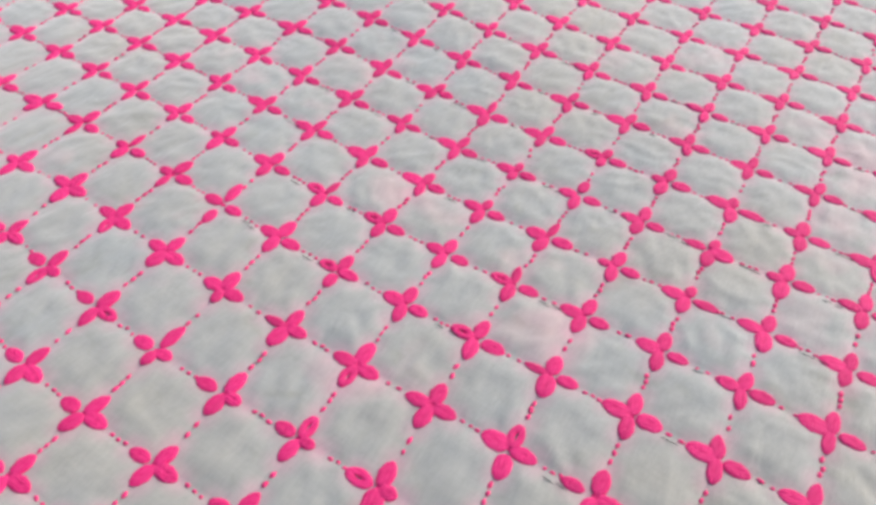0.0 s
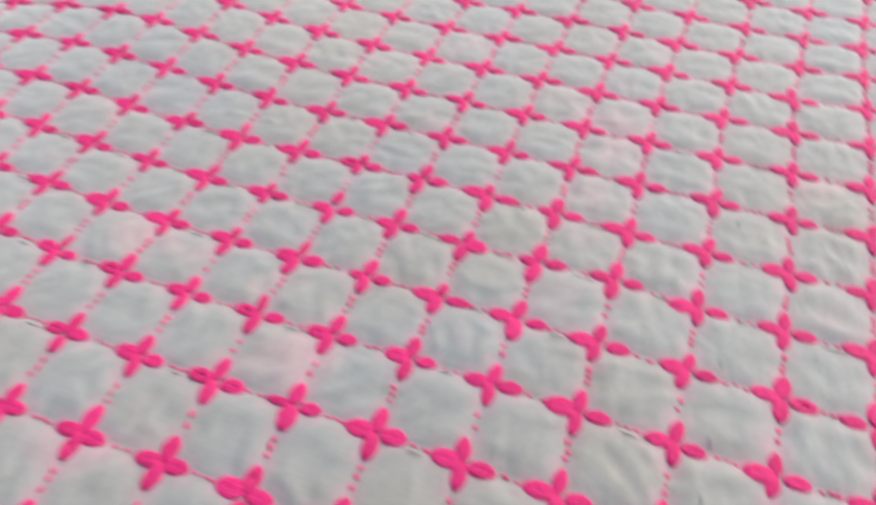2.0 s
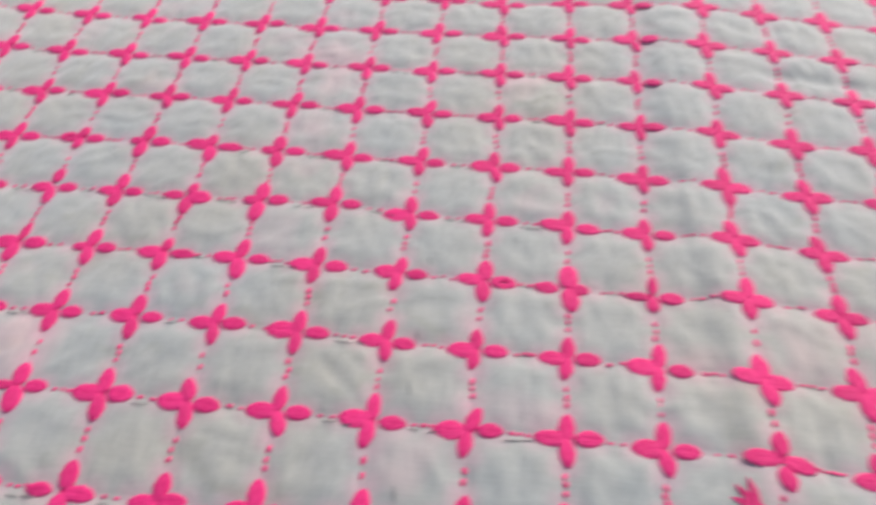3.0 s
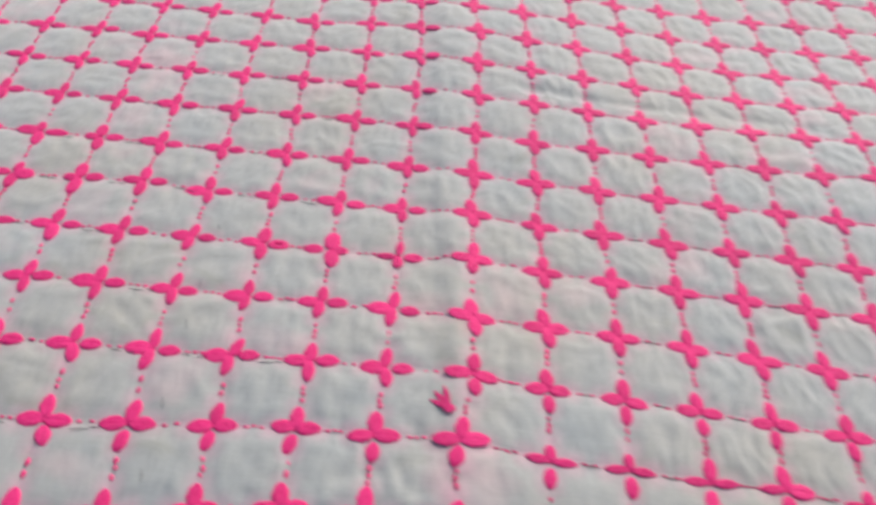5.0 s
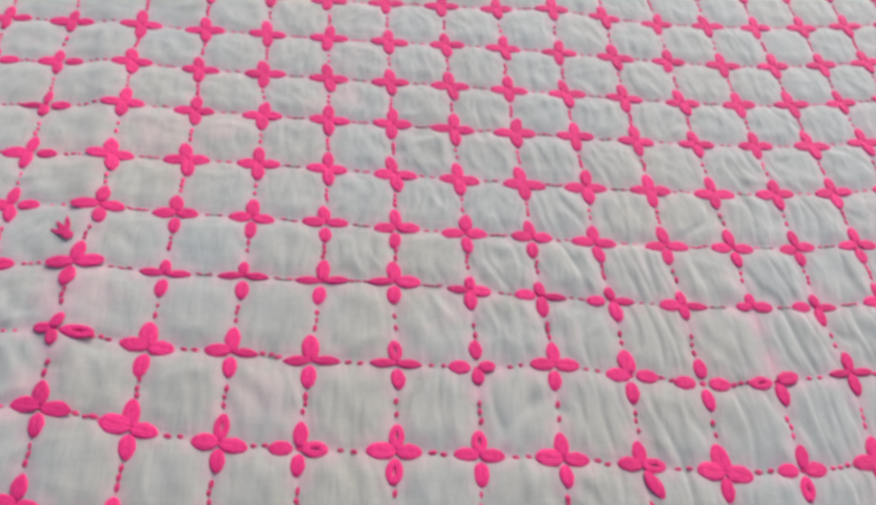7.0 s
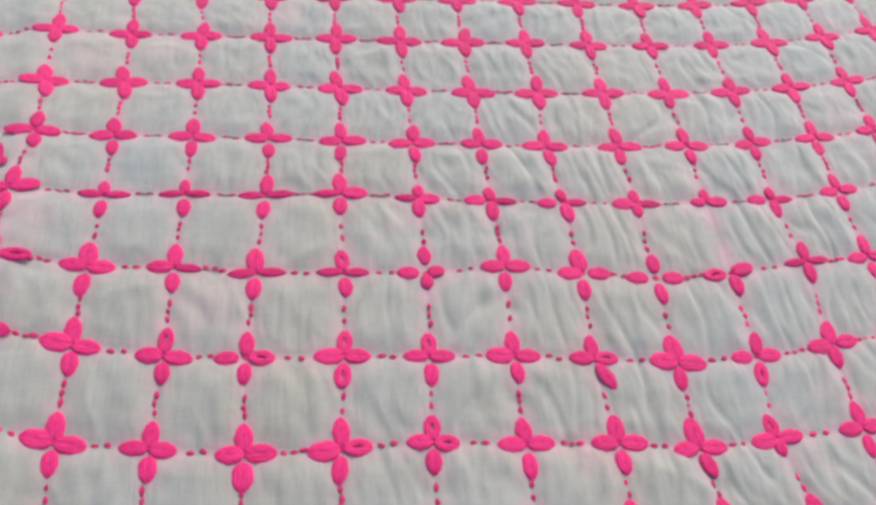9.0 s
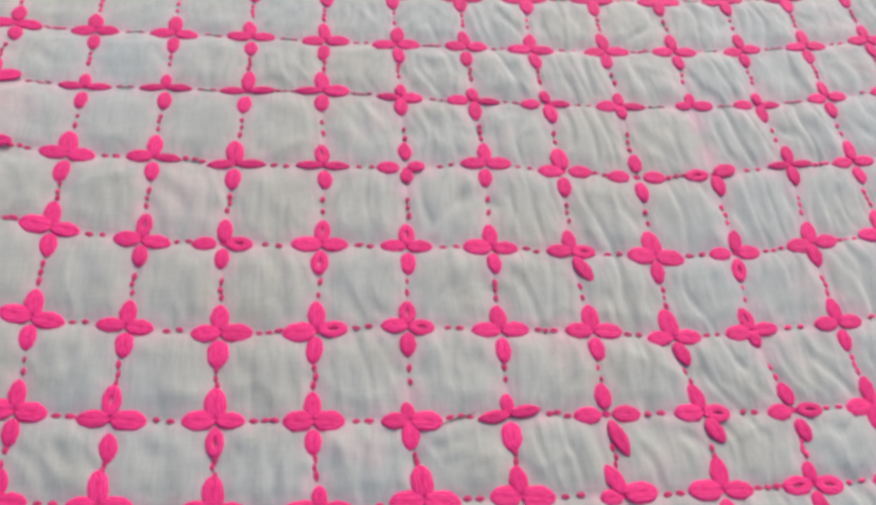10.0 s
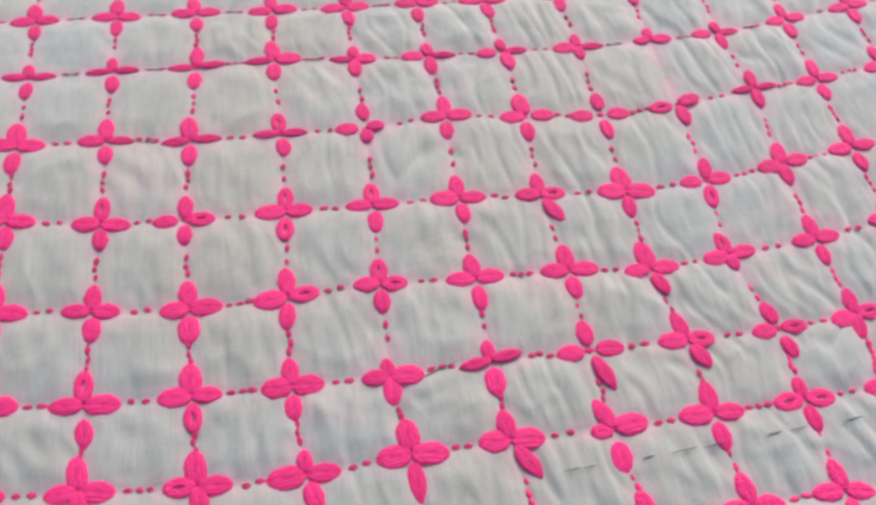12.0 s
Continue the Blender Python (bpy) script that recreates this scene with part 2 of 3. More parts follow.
STRAY = {
    (7, 6): (0.04, 0.12), (0, -1): (-0.07, 0.07), (8, -3): (-0.055, -0.044), (-3, 9): (-0.05, -0.07), (7, 1): (-0.08, -0.01), (10, -1): (0.106, 0.081), (0, 3): (-0.01, 0.08), (0, 9): (0.06, 0.05),
    (0, -2): (0.01, 0.08), (9, -3): (-0.092, 0.004), (0, 1): (0.04, 0.06), (4, 0): (-0.03, 0.07), (1, 0): (0.04, -0.06), (-5, 4): (-0.01, 0.07), (3, -1): (-0.05, -0.04), (-15, -1): (0.04, 0.05),
    (6, -1): (0.044, 0.074), (0, 4): (-0.02, 0.06), (10, 0): (-0.04, -0.04), (7, 7): (0.01, 0.06), (1, 6): (-0.03, -0.05), (0, 0): (-0.05, 0.03), (-16, 0): (-0.03, -0.05), (9, 6): (0.01, -0.06),
    (1, -4): (0.017, -0.056), (1, -3): (0.006, -0.056), (1, -2): (0.022, -0.004), (1, -1): (0.031, -0.067), (2, -5): (-0.042, 0.045), (2, -4): (-0.035, -0.011), (2, -2): (0.025, -0.03), (3, -5): (0.025, 0.004),
    (3, -4): (0.014, 0.041), (3, -3): (-0.012, -0.015), (3, -2): (-0.068, -0.005), (4, -5): (0.02, -0.003), (4, -4): (-0.01, 0.02), (4, -3): (0.022, 0.014), (4, -2): (0.022, -0.008), (4, -1): (-0.003, -0.028),
    (5, -5): (0.01, 0.041), (5, -4): (-0.029, -0.022), (5, -3): (-0.007, 0.043), (5, -2): (0.012, -0.033), (5, -1): (0.028, -0.055), (6, -5): (-0.044, 0.029), (6, -4): (-0.023, 0.003), (6, -3): (0.011, -0.015),
    (6, -2): (0.002, -0.028), (7, -5): (-0.033, -0.012), (7, -3): (0.035, 0.002), (7, -2): (-0.042, -0.028), (7, -1): (0.035, 0.008), (8, -4): (0.047, 0.006), (8, -2): (-0.017, -0.056), (8, -1): (-0.004, -0.036),
    (9, -5): (0.013, 0.018), (9, -4): (0.098, -0.008), (9, -2): (0.009, -0.032), (9, -1): (0.037, 0.001), (10, -4): (0.024, -0.019),
}

STRAY_GRID = np.zeros((61, 61, 2))
for (i, j), shift in STRAY.items():
    STRAY_GRID[i + 30, j + 30] = shift

EDGE_A, EDGE_B = (-27.0, 23.0), (-13.0, 22.0)


def waves(c, a, b):
    c = np.array(c)
    u, v = np.clip((a - A0) / (A1 - A0), 0, 1), np.clip((b - B0) / (B1 - B0), 0, 1)
    cu = np.cos(np.pi * np.arange(c.shape[0])[:, None] * u[None])
    cv = np.cos(np.pi * np.arange(c.shape[1])[:, None] * v[None])
    return np.einsum("mk,mn,nk->k", cu, c, cv)


def stray_shift(a, b):
    """Flowers set off their crossing pull the lines with them."""
    a, b = np.clip(a, -29, 29), np.clip(b, -29, 29)
    i, j = np.floor(a).astype(int), np.floor(b).astype(int)
    u, v = (a - i)[:, None], (b - j)[:, None]
    g = STRAY_GRID
    near, far = g[i + 30, j + 30] * (1 - u) + g[i + 31, j + 30] * u, g[i + 30, j + 31] * (1 - u) + g[i + 31, j + 31] * u
    return (near * (1 - v) + far * v).T


def drape(a, b):
    """Places in the world for points of the stitched grid, in metres."""
    a, b = np.atleast_1d(np.asarray(a, float)), np.atleast_1d(np.asarray(b, float))
    sx, sy = stray_shift(a, b)
    x = a + waves(WAVES_ACROSS, a, b) + np.interp(a, np.arange(-20, 17), COLUMN_SHIFT) + sx
    west, east = (np.interp(b, np.arange(-8, 16), shift) for shift in (ROW_SHIFT_WEST, ROW_SHIFT_EAST))
    y = b + waves(WAVES_ALONG, a, b) + west + (east - west) * np.clip(a + 0.8, 0, 1) + sy
    fold = a + 0.02 + 0.09 * np.clip(b, -3, 6)
    z = waves(WAVES_UP, a, b) + 0.052 * np.exp(-((fold / np.where(fold < 0, 0.18, 0.40)) ** 2))
    # a shallow fold across the cloth, east of the long one
    across = np.clip((a - 0.1) / 0.8, 0, 1) * np.clip((7.6 - a) / 2.0, 0, 1)
    z = z - 0.036 * across * np.exp(-(((b - 7.42 + 0.02 * a) / 0.16) ** 2))
    z = z * CELL + LIFT
    # the border settles on the floor
    t = np.minimum(np.minimum(a - EDGE_A[0], EDGE_A[1] - a) / 5.0, np.minimum(b - EDGE_B[0], EDGE_B[1] - b) / 4.0)
    t = np.clip(t, 0, 1)
    t = t * t * (3 - 2 * t)
    z = 0.004 + (z - 0.004) * t
    return np.stack([x * CELL, y * CELL, z], -1)


def puff(a, b):
    """The quilted cloth swells between the stitched lines and puckers along them (metres)."""
    ra, rb = np.abs(a - np.round(a)), np.abs(b - np.round(b))
    swell = np.clip(ra / 0.26, 0, 1) ** 0.7 * np.clip(rb / 0.26, 0, 1) ** 0.7
    return 0.0017 * swell


def wrinkle(a, b):
    """Creases of washed cloth (metres): soft hollows, folds along the cloth where it has been pulled, a few sharp lines."""
    out = np.empty(len(a))
    for k, (p, q) in enumerate(zip(a, b)):
        bend = noise.noise((p * 0.8, q * 0.9, 20.0))
        soft = noise.noise((p * 1.15, q * 1.35, 7.7))
        pulled = noise.noise((p * 4.6 + 1.6 * bend, q * 0.75, 3.1))
        fine = noise.noise((p * 5.5 + bend * 2, q * 3.4, 11.3))
        line = 1 - min(abs(noise.noise((p * 1.5 + bend, q * 1.1, 31.0))) / 0.10, 1.0)
        tuck = 1 - min(abs(noise.noise((p * 2.7 + 1.3 * bend, q * 0.7, 47.0))) / 0.13, 1.0)
        more = min(max((p - 2.0) / 4.5, 0.0), 1.0) * min(max((5.0 - q) / 4.0, 0.0), 1.0)
        # gathers: narrow pleats along the cloth, a few to a square, each with a sharp crest
        lean = p + 0.10 * bend + 0.05 * noise.noise((p * 2.2, q * 2.6, 63.0))
        crest = abs(noise.noise((lean * 3.1, q * 0.95, 81.0)))
        gather = (1 - min(crest / 0.30, 1.0)) ** 1.5 * min(max(0.3 + 1.5 * noise.noise((p * 1.1, q * 1.3, 90.0)), 0.0), 1.0)
        rough = 1.0 + 1.2 * math.exp(-((p + 0.9) ** 2) / 1.2 - ((q + 1.0) ** 2) / 2.5)
        ra, rb = abs(p - round(p)), abs(q - round(q))
        arm = min(math.hypot(max(ra - 0.3, 0.0), rb), math.hypot(max(rb - 0.3, 0.0), ra))
        free = 0.12 + 0.88 * min(max(arm - 0.05, 0.0) / 0.17, 1.0)
        out[k] = rough * free * (0.0006 * soft + (0.0004 + 0.0006 * more) * pulled + 0.0008 * fine + 0.0004 * line
                                 - (0.0003 + 0.0008 * more) * tuck + (0.0002 + 0.0007 * more) * gather)
    return out


def ground_at(a, b):
    """The visible surface, with the pucker at the stitch lines but not the fine wrinkles."""
    p = drape(a, b)
    p[:, 2] += puff(np.atleast_1d(np.asarray(a, float)), np.atleast_1d(np.asarray(b, float)))
    return p


def frame_at(a, b):
    """Origin and the across, along and upward directions at a point of the grid."""
    h = 0.12
    p = ground_at([a, a + h, a - h, a, a], [b, b, b, b + h, b - h])
    q = drape([a, a + h, a - h, a, a], [b, b, b, b + h, b - h])
    o, ea, eb = Vector(p[0]), Vector(q[1] - q[2]).normalized(), Vector(q[3] - q[4]).normalized()
    return o, ea, eb, ea.cross(eb).normalized()


def mesh_object(name, verts, faces, mat, parent=None, smooth=True):
    me = bpy.data.meshes.new(name)
    me.from_pydata(verts, [], faces)
    me.materials.append(mat)
    if smooth:
        me.polygons.foreach_set("use_smooth", [True] * len(me.polygons))
    me.update()
    ob = new(name, me)
    ob.parent = parent
    return ob


# ---------------------------------------------------------------- floor
def build_floor():
    n, r = 24, 30.0
    g = np.linspace(-r, r, n)
    verts = [(x, y, 0.0) for y in g for x in g]
    faces = [(k, k + 1, k + n + 1, k + n) for y in range(n - 1) for k in range(y * n, y * n + n - 1)]
    ob = mesh_object("floor", verts, faces, FLOOR)
    return tagged(ob, "plain grey cement floor under the spread cover", "floor", kind="structure")


build_floor()

# ---------------------------------------------------------------- the cover
cover = new("bed_cover")
tagged(cover, "white quilted cotton bed cover with hot-pink embroidered flower grid", "bed cover")


def build_cloth():
    def steps(lo, in_lo, in_hi, hi, fine, coarse):
        return np.concatenate([np.arange(lo, in_lo, coarse), np.arange(in_lo, in_hi, fine), np.arange(in_hi, hi + 1e-6, coarse)])
    ga = steps(EDGE_A[0], -20.0, 16.0, EDGE_A[1], 1 / 20, 0.25)
    ga = np.concatenate([ga[ga < 0.99], np.arange(1, 11, 1 / 32), ga[ga > 10.99]])
    gb = steps(EDGE_B[0], -8.0, 15.0, EDGE_B[1], 1 / 20, 0.25)
    a, b = (g.ravel() for g in np.meshgrid(ga, gb))
    p = ground_at(a, b)
    p[:, 2] += wrinkle(a, b)
    p[:, 2] = np.maximum(p[:, 2], 0.003)
    na, nb = len(ga), len(gb)
    k = (np.arange(nb - 1)[:, None] * na + np.arange(na - 1)[None]).ravel()
    faces = np.stack([k, k + 1, k + na + 1, k + na], -1).tolist()
    verts = p.tolist()
    # hem: the border turns down to the floor
    rim = list(range(na)) + [y * na + na - 1 for y in range(1, nb)] + [(nb - 1) * na + x for x in range(na - 2, -1, -1)] + [y * na for y in range(nb - 2, 0, -1)]
    base = len(verts)
    verts += [(verts[r][0], verts[r][1], 0.0) for r in rim]
    for q in range(len(rim)):
        w = (q + 1) % len(rim)
        faces.append((rim[w], rim[q], base + q, base + w))
    ob = mesh_object("cloth", verts, faces, COTTON, cover)
    # pink glow of the thread, painted into the cotton's colour beside it
    ra, rb = np.abs(a - np.round(a)), np.abs(b - np.round(b))
    along_a = np.hypot(np.maximum(ra - 0.3, 0), rb)
    along_b = np.hypot(np.maximum(rb - 0.3, 0), ra)
    near = np.clip(1 - np.minimum(along_a, along_b) / 0.23, 0, 1) ** 1.2
    dye = ob.data.attributes.new("dye", "FLOAT", "POINT")
    dye.data.foreach_set("value", np.concatenate([0.72 * near, np.zeros(len(rim))]))
    return ob


cloth = build_cloth()

# ---------------------------------------------------------------- embroidery
def petal_mesh(seed, point=0.62):
    """A padded leaf of satin strands along +x, 1 long, 1 wide and 1 high."""
    rng = random.Random(seed)
    nu, nv = 11, 13
    verts, faces = [], []
    for s in range(nu):
        u = 0.5 - 0.5 * math.cos(math.pi * s / (nu - 1))
        w = min(max(u, 0.012), 0.988) ** 0.92
        half = 0.5 * max(1 - abs(2 * w - 1) ** 2.1, 0.0) ** point * (1 + rng.uniform(-0.05, 0.05))
        bow = 0.03 * math.sin(math.pi * u) * rng.choice((-1, 1)) * 0.5
        for t in range(nv):
            v = -1 + 2 * t / (nv - 1)
            v = math.sin(v * math.pi / 2) * 0.6 + v * 0.4
            strands = 0.08 * math.cos(v * math.pi * 4 + seed + 1.2 * u)
            slit = 0.34 * math.exp(-((v / 0.16) ** 2)) * min(1.0, 4 * u * (1 - u) + 0.1)
            rise = max(1 - abs(v) ** 2.8, 0.0) ** 0.5 * max(1 - abs(2 * u - 1) ** 3, 0.0) ** 0.5
            verts.append((u, v * half + bow, rise * (1 + strands - slit) - 0.06))
    for s in range(nu - 1):
        for t in range(nv - 1):
            k = s * nv + t
            faces.append((k, k + nv, k + nv + 1, k + 1))
    return verts, faces


def loop_mesh(seed):
    """A chain-stitch petal: one thick loop of thread round a narrow opening, 1 long, 1 wide and 1 high."""
    rng = random.Random(seed)
    nt, nr = 18, 6
    verts, faces = [], []
    for s in range(nt):
        t = 2 * math.pi * s / nt
        pinch = 1 - 0.22 * max(-math.cos(t), 0) ** 2
        cx, cy = 0.5 + 0.33 * math.cos(t), 0.255 * math.sin(t) * pinch
        for r in range(nr):
            f = math.pi * (r / (nr - 1)) * 1.1 - 0.15
            wide = math.cos(f) * (1 + rng.uniform(-0.08, 0.08))
            verts.append((cx + 0.17 * wide * math.cos(t), cy + 0.215 * wide * math.sin(t), 0.95 * math.sin(f) - 0.02))
    for s in range(nt):
        for r in range(nr - 1):
            k, n = s * nr + r, ((s + 1) % nt) * nr + r
            faces.append((k, n, n + 1, k + 1))
    return verts, faces


def bead_mesh(seed):
    """One short running stitch: a plump thread that dives into the cloth at both ends, 1 long and 1 wide."""
    rng = random.Random(seed)
    verts, faces = [], []
    nu, nv = 6, 6
    for s in range(nu):
        u = s / (nu - 1)
        r = math.sin(math.pi * min(max(u, 0.06), 0.94)) ** 0.6
        for t in range(nv):
            v = math.pi * t / (nv - 1)
            verts.append((u - 0.5, -0.5 * r * math.cos(v), r * math.sin(v) - 0.12 + rng.uniform(-0.03, 0.03)))
    for s in range(nu - 1):
        for t in range(nv - 1):
            k = s * nv + t
            faces.append((k, k + nv, k + nv + 1, k + 1))
    return verts, faces


PETALS = [petal_mesh(1), petal_mesh(2, point=0.75), petal_mesh(3, point=0.55), loop_mesh(4), petal_mesh(5, point=0.9)]
BEADS = [bead_mesh(k) for k in range(3)]


def as_mesh(name, shape, mat):
    me = bpy.data.meshes.new(name)
    me.from_pydata(*[shape[0], [], shape[1]])
    me.materials.append(mat)
    me.polygons.foreach_set("use_smooth", [True] * len(me.polygons))
    me.update()
    return me


PETAL_MESHES = [as_mesh("petal", p, THREAD) for p in PETALS]
BEAD_MESHES = [as_mesh("running_stitch", p, STITCH) for p in BEADS]
KNOT_MESH = as_mesh("flower", BEADS[0], THREAD)


def basis(o, ex, ez, sx, sy, sz):
    ey = ez.cross(ex).normalized()
    ex = ey.cross(ez)
    m = Matrix((ex * sx, ey * sy, ez * sz)).transposed().to_4x4()
    m.translation = o
    return m


class Heap:
    """Many small pieces joined into one mesh."""

    def __init__(self):
        self.verts, self.faces, self.count = [], [], 0

    def put(self, shape, m):
        v = np.array(shape[0])
        w = v @ np.array(m.to_3x3()).T + np.array(m.translation)
        self.verts.append(w)
        self.faces += [tuple(k + self.count for k in f) for f in shape[1]]
        self.count += len(v)


def place(mesh, name, m, parent):
    ob = new(name, mesh)
    ob.parent = parent
    ob.matrix_basis = (parent.matrix_basis.inverted() if parent is not cover else Matrix()) @ m
    return ob


SIDES = ((1, 0), (0, 1), (-1, 0), (0, -1))
far_petals, far_stitches = Heap(), Heap()
# how a petal is worked: length, width, gap from the middle (in squares) and shape
WORKED = {
    "n": (0.315, 0.205, 0.0, 0), "t": (0.33, 0.135, 0.0, 1), "s": (0.22, 0.17, 0.0, 2), "f": (0.335, 0.245, 0.0, 2), "o": (0.32, 0.22, 0.0, 3),
    "d": (0.285, 0.195, 0.075, 0), "x": (0.29, 0.18, 0.115, 1), "F": (0.31, 0.235, 0.07, 2), "O": (0.32, 0.225, 0.075, 3),
    "c": (0.29, 0.20, 0.04, 0), "m": (0.31, 0.175, -0.025, 1), "L": (0.39, 0.185, 0.06, 1), "X": (0.31, 0.235, 0.115, 0),
}
# the flowers nearest the stitched border, from column 1 on: east, north, west and south petal of each
ROWS_WORKED = {
    0: "tstd tstd tntd nntd nstn tsdn tsdn tsns nss- tsdn",
    -1: "nfnd tnnd tftd totd sxds nnnd dfnd dddd n-On tntn",
    -2: "nnfd nond ondd nofO nonF nnfd onnL fffd nndO dnnn",
    -3: "nnfd nnnF fnnF onfd oond nnnd nfnd nfnd nofs nnnd",
    -4: "fnfd fonx nffO fnfd fsnn tstF cccL onfd occd onnn",
    -5: "nnnd ffnn nfon nsfd fffL fnfL fnsX nnfd osod nnnd",
}
ALONE = {
    (0, -1): "Osss", (-7, 4): "fsdn", (-3, 3): "Onnn", (-2, 3): "sfxf", (-1, 3): "dtts", (-12, -1): "sLds", (-13, -1): "ofxn", (-8, 0): "nofF",
    (-16, 0): "nnsn", (-15, 0): "nnnf", (-14, 0): "nnno", (-13, 0): "nnnf", (-12, 0): "nfns", (-11, 0): "nntf", (-10, 0): "nfno", (-9, 0): "nnnn", (-7, 0): "nnxn",
    (-14, -1): "sndo", (-11, -1): "snxn", (-10, -1): "sodn", (-9, -1): "snOf",
    (-16, 1): "dnnt", (-15, 1): "dtsn", (-14, 1): "dnst", (-13, 1): "dLnx", (-12, 1): "dnnn", (-11, 1): "nnod", (-10, 1): "dnfn", (-9, 1): "Fnon", (-8, 1): "dntf", (-7, 1): "Fnfn",
    (-15, 2): "dnns", (-14, 2): "dnsf", (-13, 2): "dnfn", (-12, 2): "dton", (-11, 2): "dnon", (-10, 2): "dnnn", (-9, 2): "dton", (-8, 2): "dnfn", (-7, 2): "dnfn",
    (-10, 3): "dsnn", (-9, 3): "Ftfn", (-8, 3): "dnsn", (-7, 3): "Lsfn", (-6, 3): "xnnf",
    (-10, 4): "dsfs", (-9, 4): "ddnn", (-8, 4): "dnnn", (-6, 4): "dnsf", (-5, 4): "dnnn",
    (-11, 5): "Ftfn", (-9, 5): "dsos", (-8, 5): "dnsn", (-7, 5): "Lsfn", (-6, 5): "dnsn",
}
# petals set askew, in degrees: column, row, petal
ASKEW = {
    (7, -2, 3): 20, (7, -4, 3): 14, (6, -5, 3): 18, (8, -4, 3): 15, (5, -1, 0): 14, (9, -1, 0): 16, (6, -4, 0): 10, (6, -4, 2): 10,
    (0, -1, 0): -11, (0, -1, 1): -20, (-7, 4, 0): -14, (8, -3, 3): 10, (7, -5, 1): 14, (7, -5, 0): 8, (5, -5, 0): -12, (5, -4, 0): -8,
}


def loose_side(i, j):
    """The petal that was worked apart from the other three."""
    if i >= 0 or (j <= 0 and i > -6):
        return 3 if j < 2 else None
    if j >= 1:
        return 0
    return 2 if j < 0 else None


def worked(i, j):
    """The four petals of a flower, as letters of WORKED, and whether they are known one by one."""
    if (i, j) in ALONE:
        return ALONE[(i, j)], True
    if j in ROWS_WORKED and 1 <= i <= 10:
        return ROWS_WORKED[j].split()[i - 1], True
    letters = ["n"] * 4
    if i < 0 and j >= 1:
        letters = ["d", "m", "f" if (3 * i + 5 * j) % 7 < 4 else "n", "m"]
    if loose_side(i, j) is not None:
        letters[loose_side(i, j)] = "d"
    return "".join(letters), False


def embroider_flower(i, j, rng):
    o, ea, eb, up = frame_at(i, j)
    near = -14 <= i <= 10 and -5 <= j <= 6
    flower = None
    if near:
        flower = place(KNOT_MESH, "flower", basis(o, ea, up, 0.10 * CELL, 0.08 * CELL, 0.0008), cover)
    small = rng.uniform(0.95, 1.05)
    letters, known = worked(i, j)
    for side, (da, db) in enumerate(SIDES):
        spread = (rng.uniform(0.95, 1.05), rng.uniform(0.93, 1.07), rng.uniform(-0.01, 0.02), rng.choice((0, 0, 0, 1, 1, 2, 0)), rng.gauss(0, 0.06))
        if letters[side] == "-":
            continue
        length, width, gap, kind = WORKED[letters[side]]
        length, width, gap = length * small * spread[0], 0.95 * width * small * spread[1], gap + spread[2]
        turn = spread[4] + (-0.05 * da if i >= 0 else 0.0)
        if not known:
            width *= 1.0 if i >= 0 else 0.98
            kind, turn = spread[3], turn * 1.6
        if (i, j, side) in ASKEW:
            turn = math.tan(radians(ASKEW[(i, j, side)]))
        d = (ea * da + eb * db)
        d = (d + up.cross(d) * turn).normalized()
        # follow the cloth out to the petal's tip
        q = ground_at([i + da * gap, i + da * (gap + length)], [j + db * gap, j + db * (gap + length)])
        rise = Vector(q[1] - q[0])
        d = (d + up * (rise.dot(up) / rise.length)).normalized()
        n = (up - d * up.dot(d)).normalized()
        m = basis(o + d * gap * CELL + up * (0.0011 if (i, j, side) in ASKEW else 0.0006), d, n, length * CELL, width * CELL, rng.uniform(0.0010, 0.0014))
        if near:
            place(PETAL_MESHES[kind], "petal", m, flower)
        else:
            far_petals.put(PETALS[kind], m)
    return flower


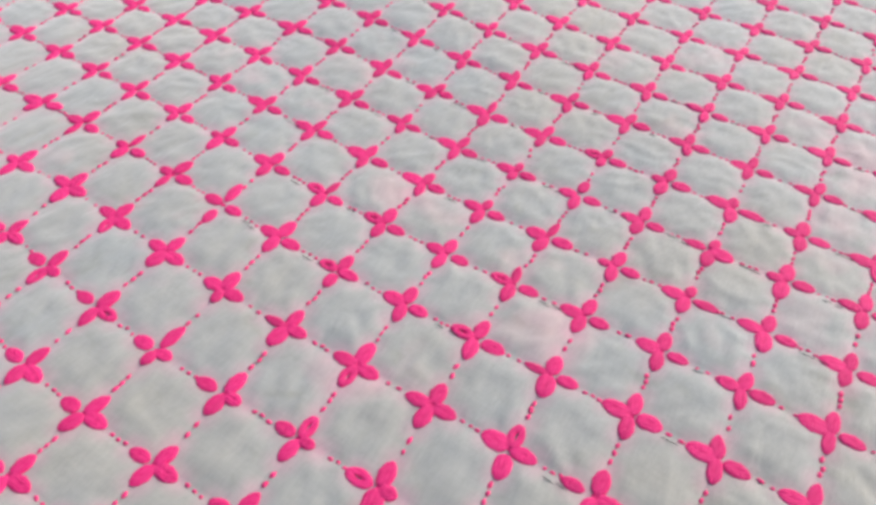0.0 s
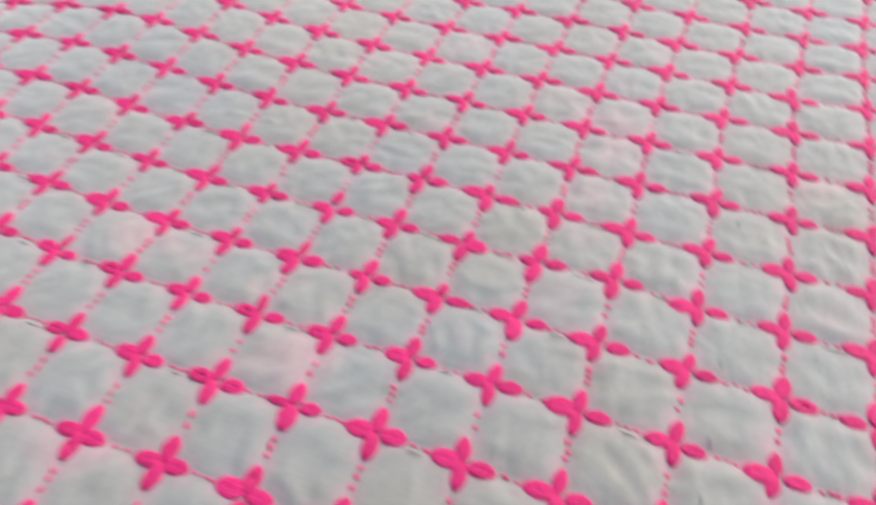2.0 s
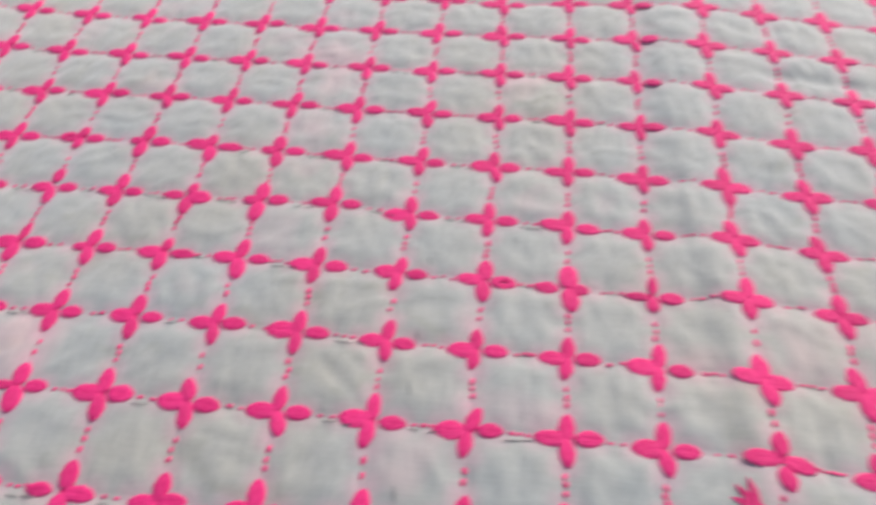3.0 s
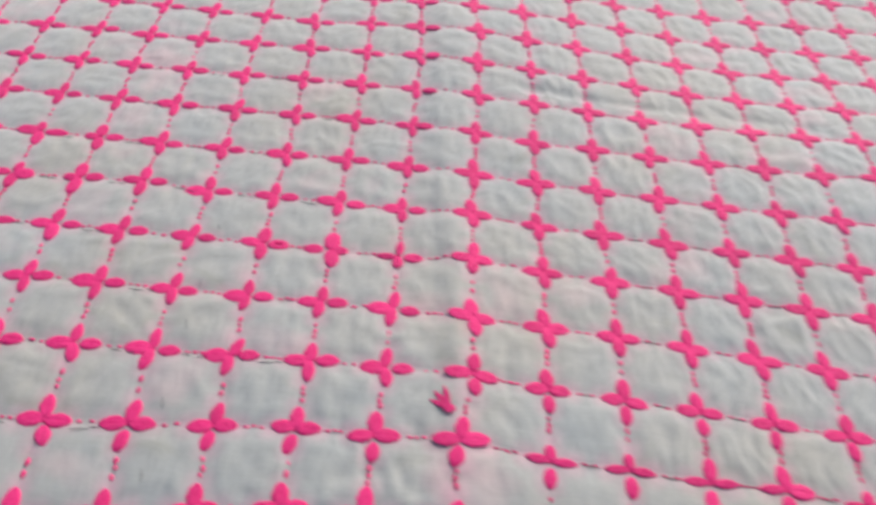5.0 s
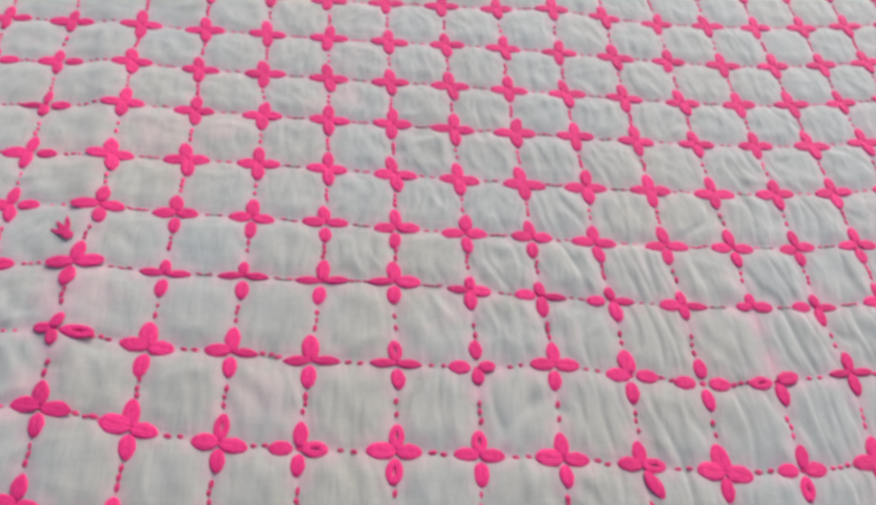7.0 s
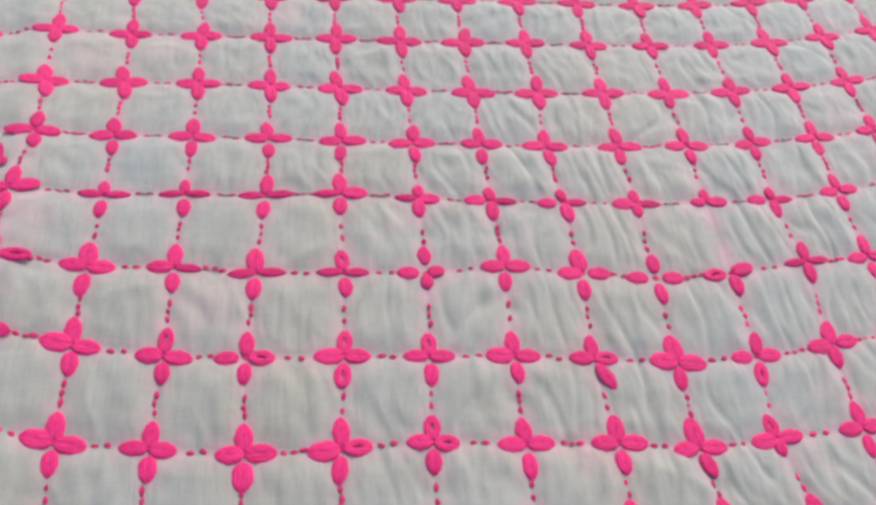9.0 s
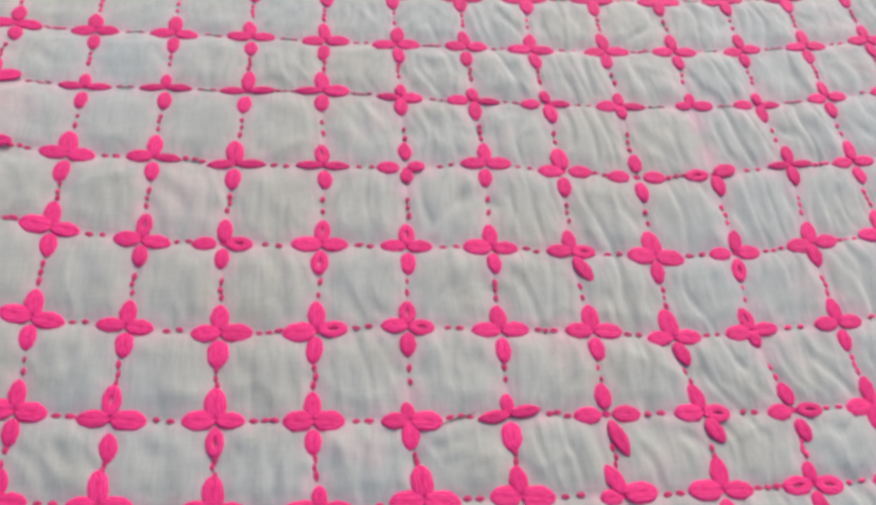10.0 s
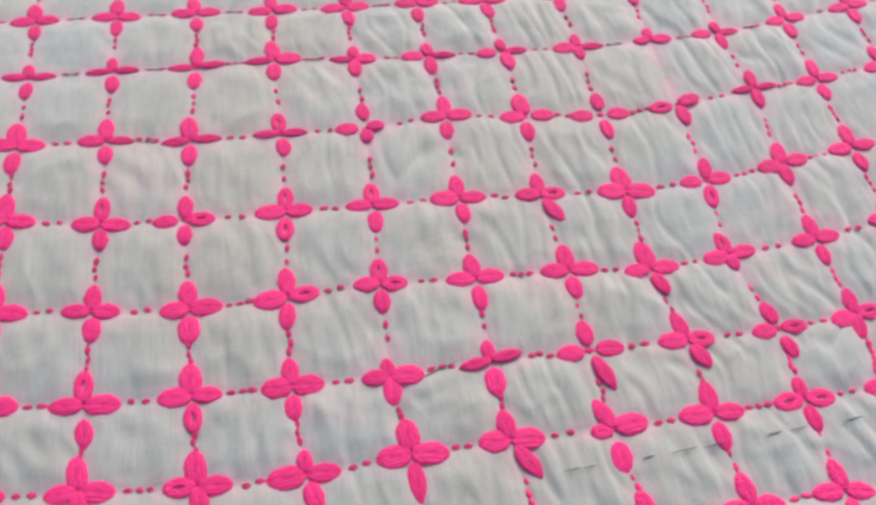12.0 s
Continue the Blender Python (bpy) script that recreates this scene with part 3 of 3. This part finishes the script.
def embroider_line(i, j, da, db, rng):
    """The running stitches from one flower to the next."""
    near = 0 <= i <= 8 and -5 <= j <= 0
    count = rng.choice((2, 2, 3)) if i >= 0 and da else rng.choice((2, 3, 3))
    pitch = 0.32 / (count + 0.3) + rng.uniform(-0.01, 0.005)
    middle = 0.5
    if (da, loose_side(i, j)) == (1, 0):
        middle = 0.53
    if db and loose_side(i, j + 1) == 3:
        middle = 0.48
    for k in range(count):
        u = middle + (k - (count - 1) / 2) * pitch + rng.uniform(-0.012, 0.012)
        wob = rng.gauss(0, 0.009)
        o, ea, eb, up = frame_at(i + da * u + db * wob, j + db * u + da * wob)
        d = ea * da + eb * db
        d = (d + up.cross(d) * rng.gauss(0, 0.15)).normalized()
        size = rng.uniform(0.85, 1.15) * (1.08 if i >= 0 else 1.0 if db else 0.82)
        length, width = rng.uniform(0.066, 0.094) * CELL * size, 0.056 * CELL * size
        if da and i >= 0 and j >= 0:
            length, width = length * 1.1, width * 0.58   # the rows beyond the fold are worked in a single thin strand
        m = basis(o + up * 0.0003, d, up, length, width, 0.00065 * size * width / (0.056 * CELL * size))
        if near:
            place(rng.choice(BEAD_MESHES), "running_stitch", m, cover)
        else:
            far_stitches.put(BEADS[k % 3], m)


UNSTITCHED = {(9, -1, 0, 1)}
rng = random.Random(11)
for j in range(-9, 18):
    for i in range(-23, 20):
        embroider_flower(i, j, rng)
        for da, db in ((1, 0), (0, 1)):
            if (i, j, da, db) not in UNSTITCHED:
                embroider_line(i, j, da, db, rng)

rest = mesh_object("outer_embroidery", np.concatenate(far_petals.verts).tolist(), far_petals.faces, THREAD_REST, cover)
tagged(rest, kind="stuff")
rest = mesh_object("outer_running_thread", np.concatenate(far_stitches.verts).tolist(), far_stitches.faces, STITCH_REST, cover)
tagged(rest, kind="stuff")
# a three-pronged stray motif beside the fold
o, ea, eb, up = frame_at(-0.19, 0.42)
motif = place(KNOT_MESH, "stray_motif", basis(o + up * 0.0008, ea, up, 0.15 * CELL, 0.13 * CELL, 0.0007), cover)
for turn, length in ((108, 0.34), (129, 0.32), (153, 0.28)):
    d = ea * math.cos(radians(turn)) + eb * math.sin(radians(turn))
    place(PETAL_MESHES[4], "petal", basis(o + up * 0.0009, d, up, length * CELL, 0.075 * CELL, 0.0006), motif)

# short dark dashes beside the stitched rows, two tacking lines, and one crease's shade
DASH_MESH = as_mesh("basting_and_crease_dash", bead_mesh(9), BASTING_AND_CREASE)


def dark_dash(a, b, degrees, length):
    o, ea, eb, up = frame_at(a, b)
    d = ea * math.cos(radians(degrees)) + eb * math.sin(radians(degrees))
    place(DASH_MESH, "basting_and_crease_dash", basis(o + up * 0.0007, d, up, length * 1.15 * CELL, 0.011 * CELL, 0.0004), cover)


rng = random.Random(5)
for j in range(0, 8):
    for i in range(-14, -2):
        if rng.random() < 0.62:
            at = rng.uniform(0.42, 0.58)
            dark_dash(i + at, j - rng.uniform(0.055, 0.10), rng.gauss(0, 4), rng.uniform(0.10, 0.2))
            if rng.random() < 0.7:
                dark_dash(i + at + rng.uniform(0.13, 0.2), j - rng.uniform(0.06, 0.11), rng.gauss(0, 5), rng.uniform(0.08, 0.14))
for j in range(0, 5):
    for i in range(1, 11):
        if rng.random() < 0.6:
            dark_dash(i + rng.uniform(0.46, 0.54), j - rng.uniform(0.012, 0.03), rng.gauss(0, 3), rng.uniform(0.16, 0.26))
for b in (5.62, 3.2, 2.12, 1.4, 0.25, -0.62):
    dark_dash(-3.66, b, 100, 0.15)
for a, length in ((6.45, 0.16), (6.62, 0.12), (7.2, 0.12), (7.55, 0.24), (7.88, 0.22), (8.5, 0.16), (8.78, 0.18), (9.4, 0.2), (10.1, 0.2)):
    dark_dash(a, -5.36 + 0.02 * (a - 7), 4, length)
# shade in the crease of a tuck, drawn as one long dark dash
dark_dash(5.45, -4.03, 16, 0.4)
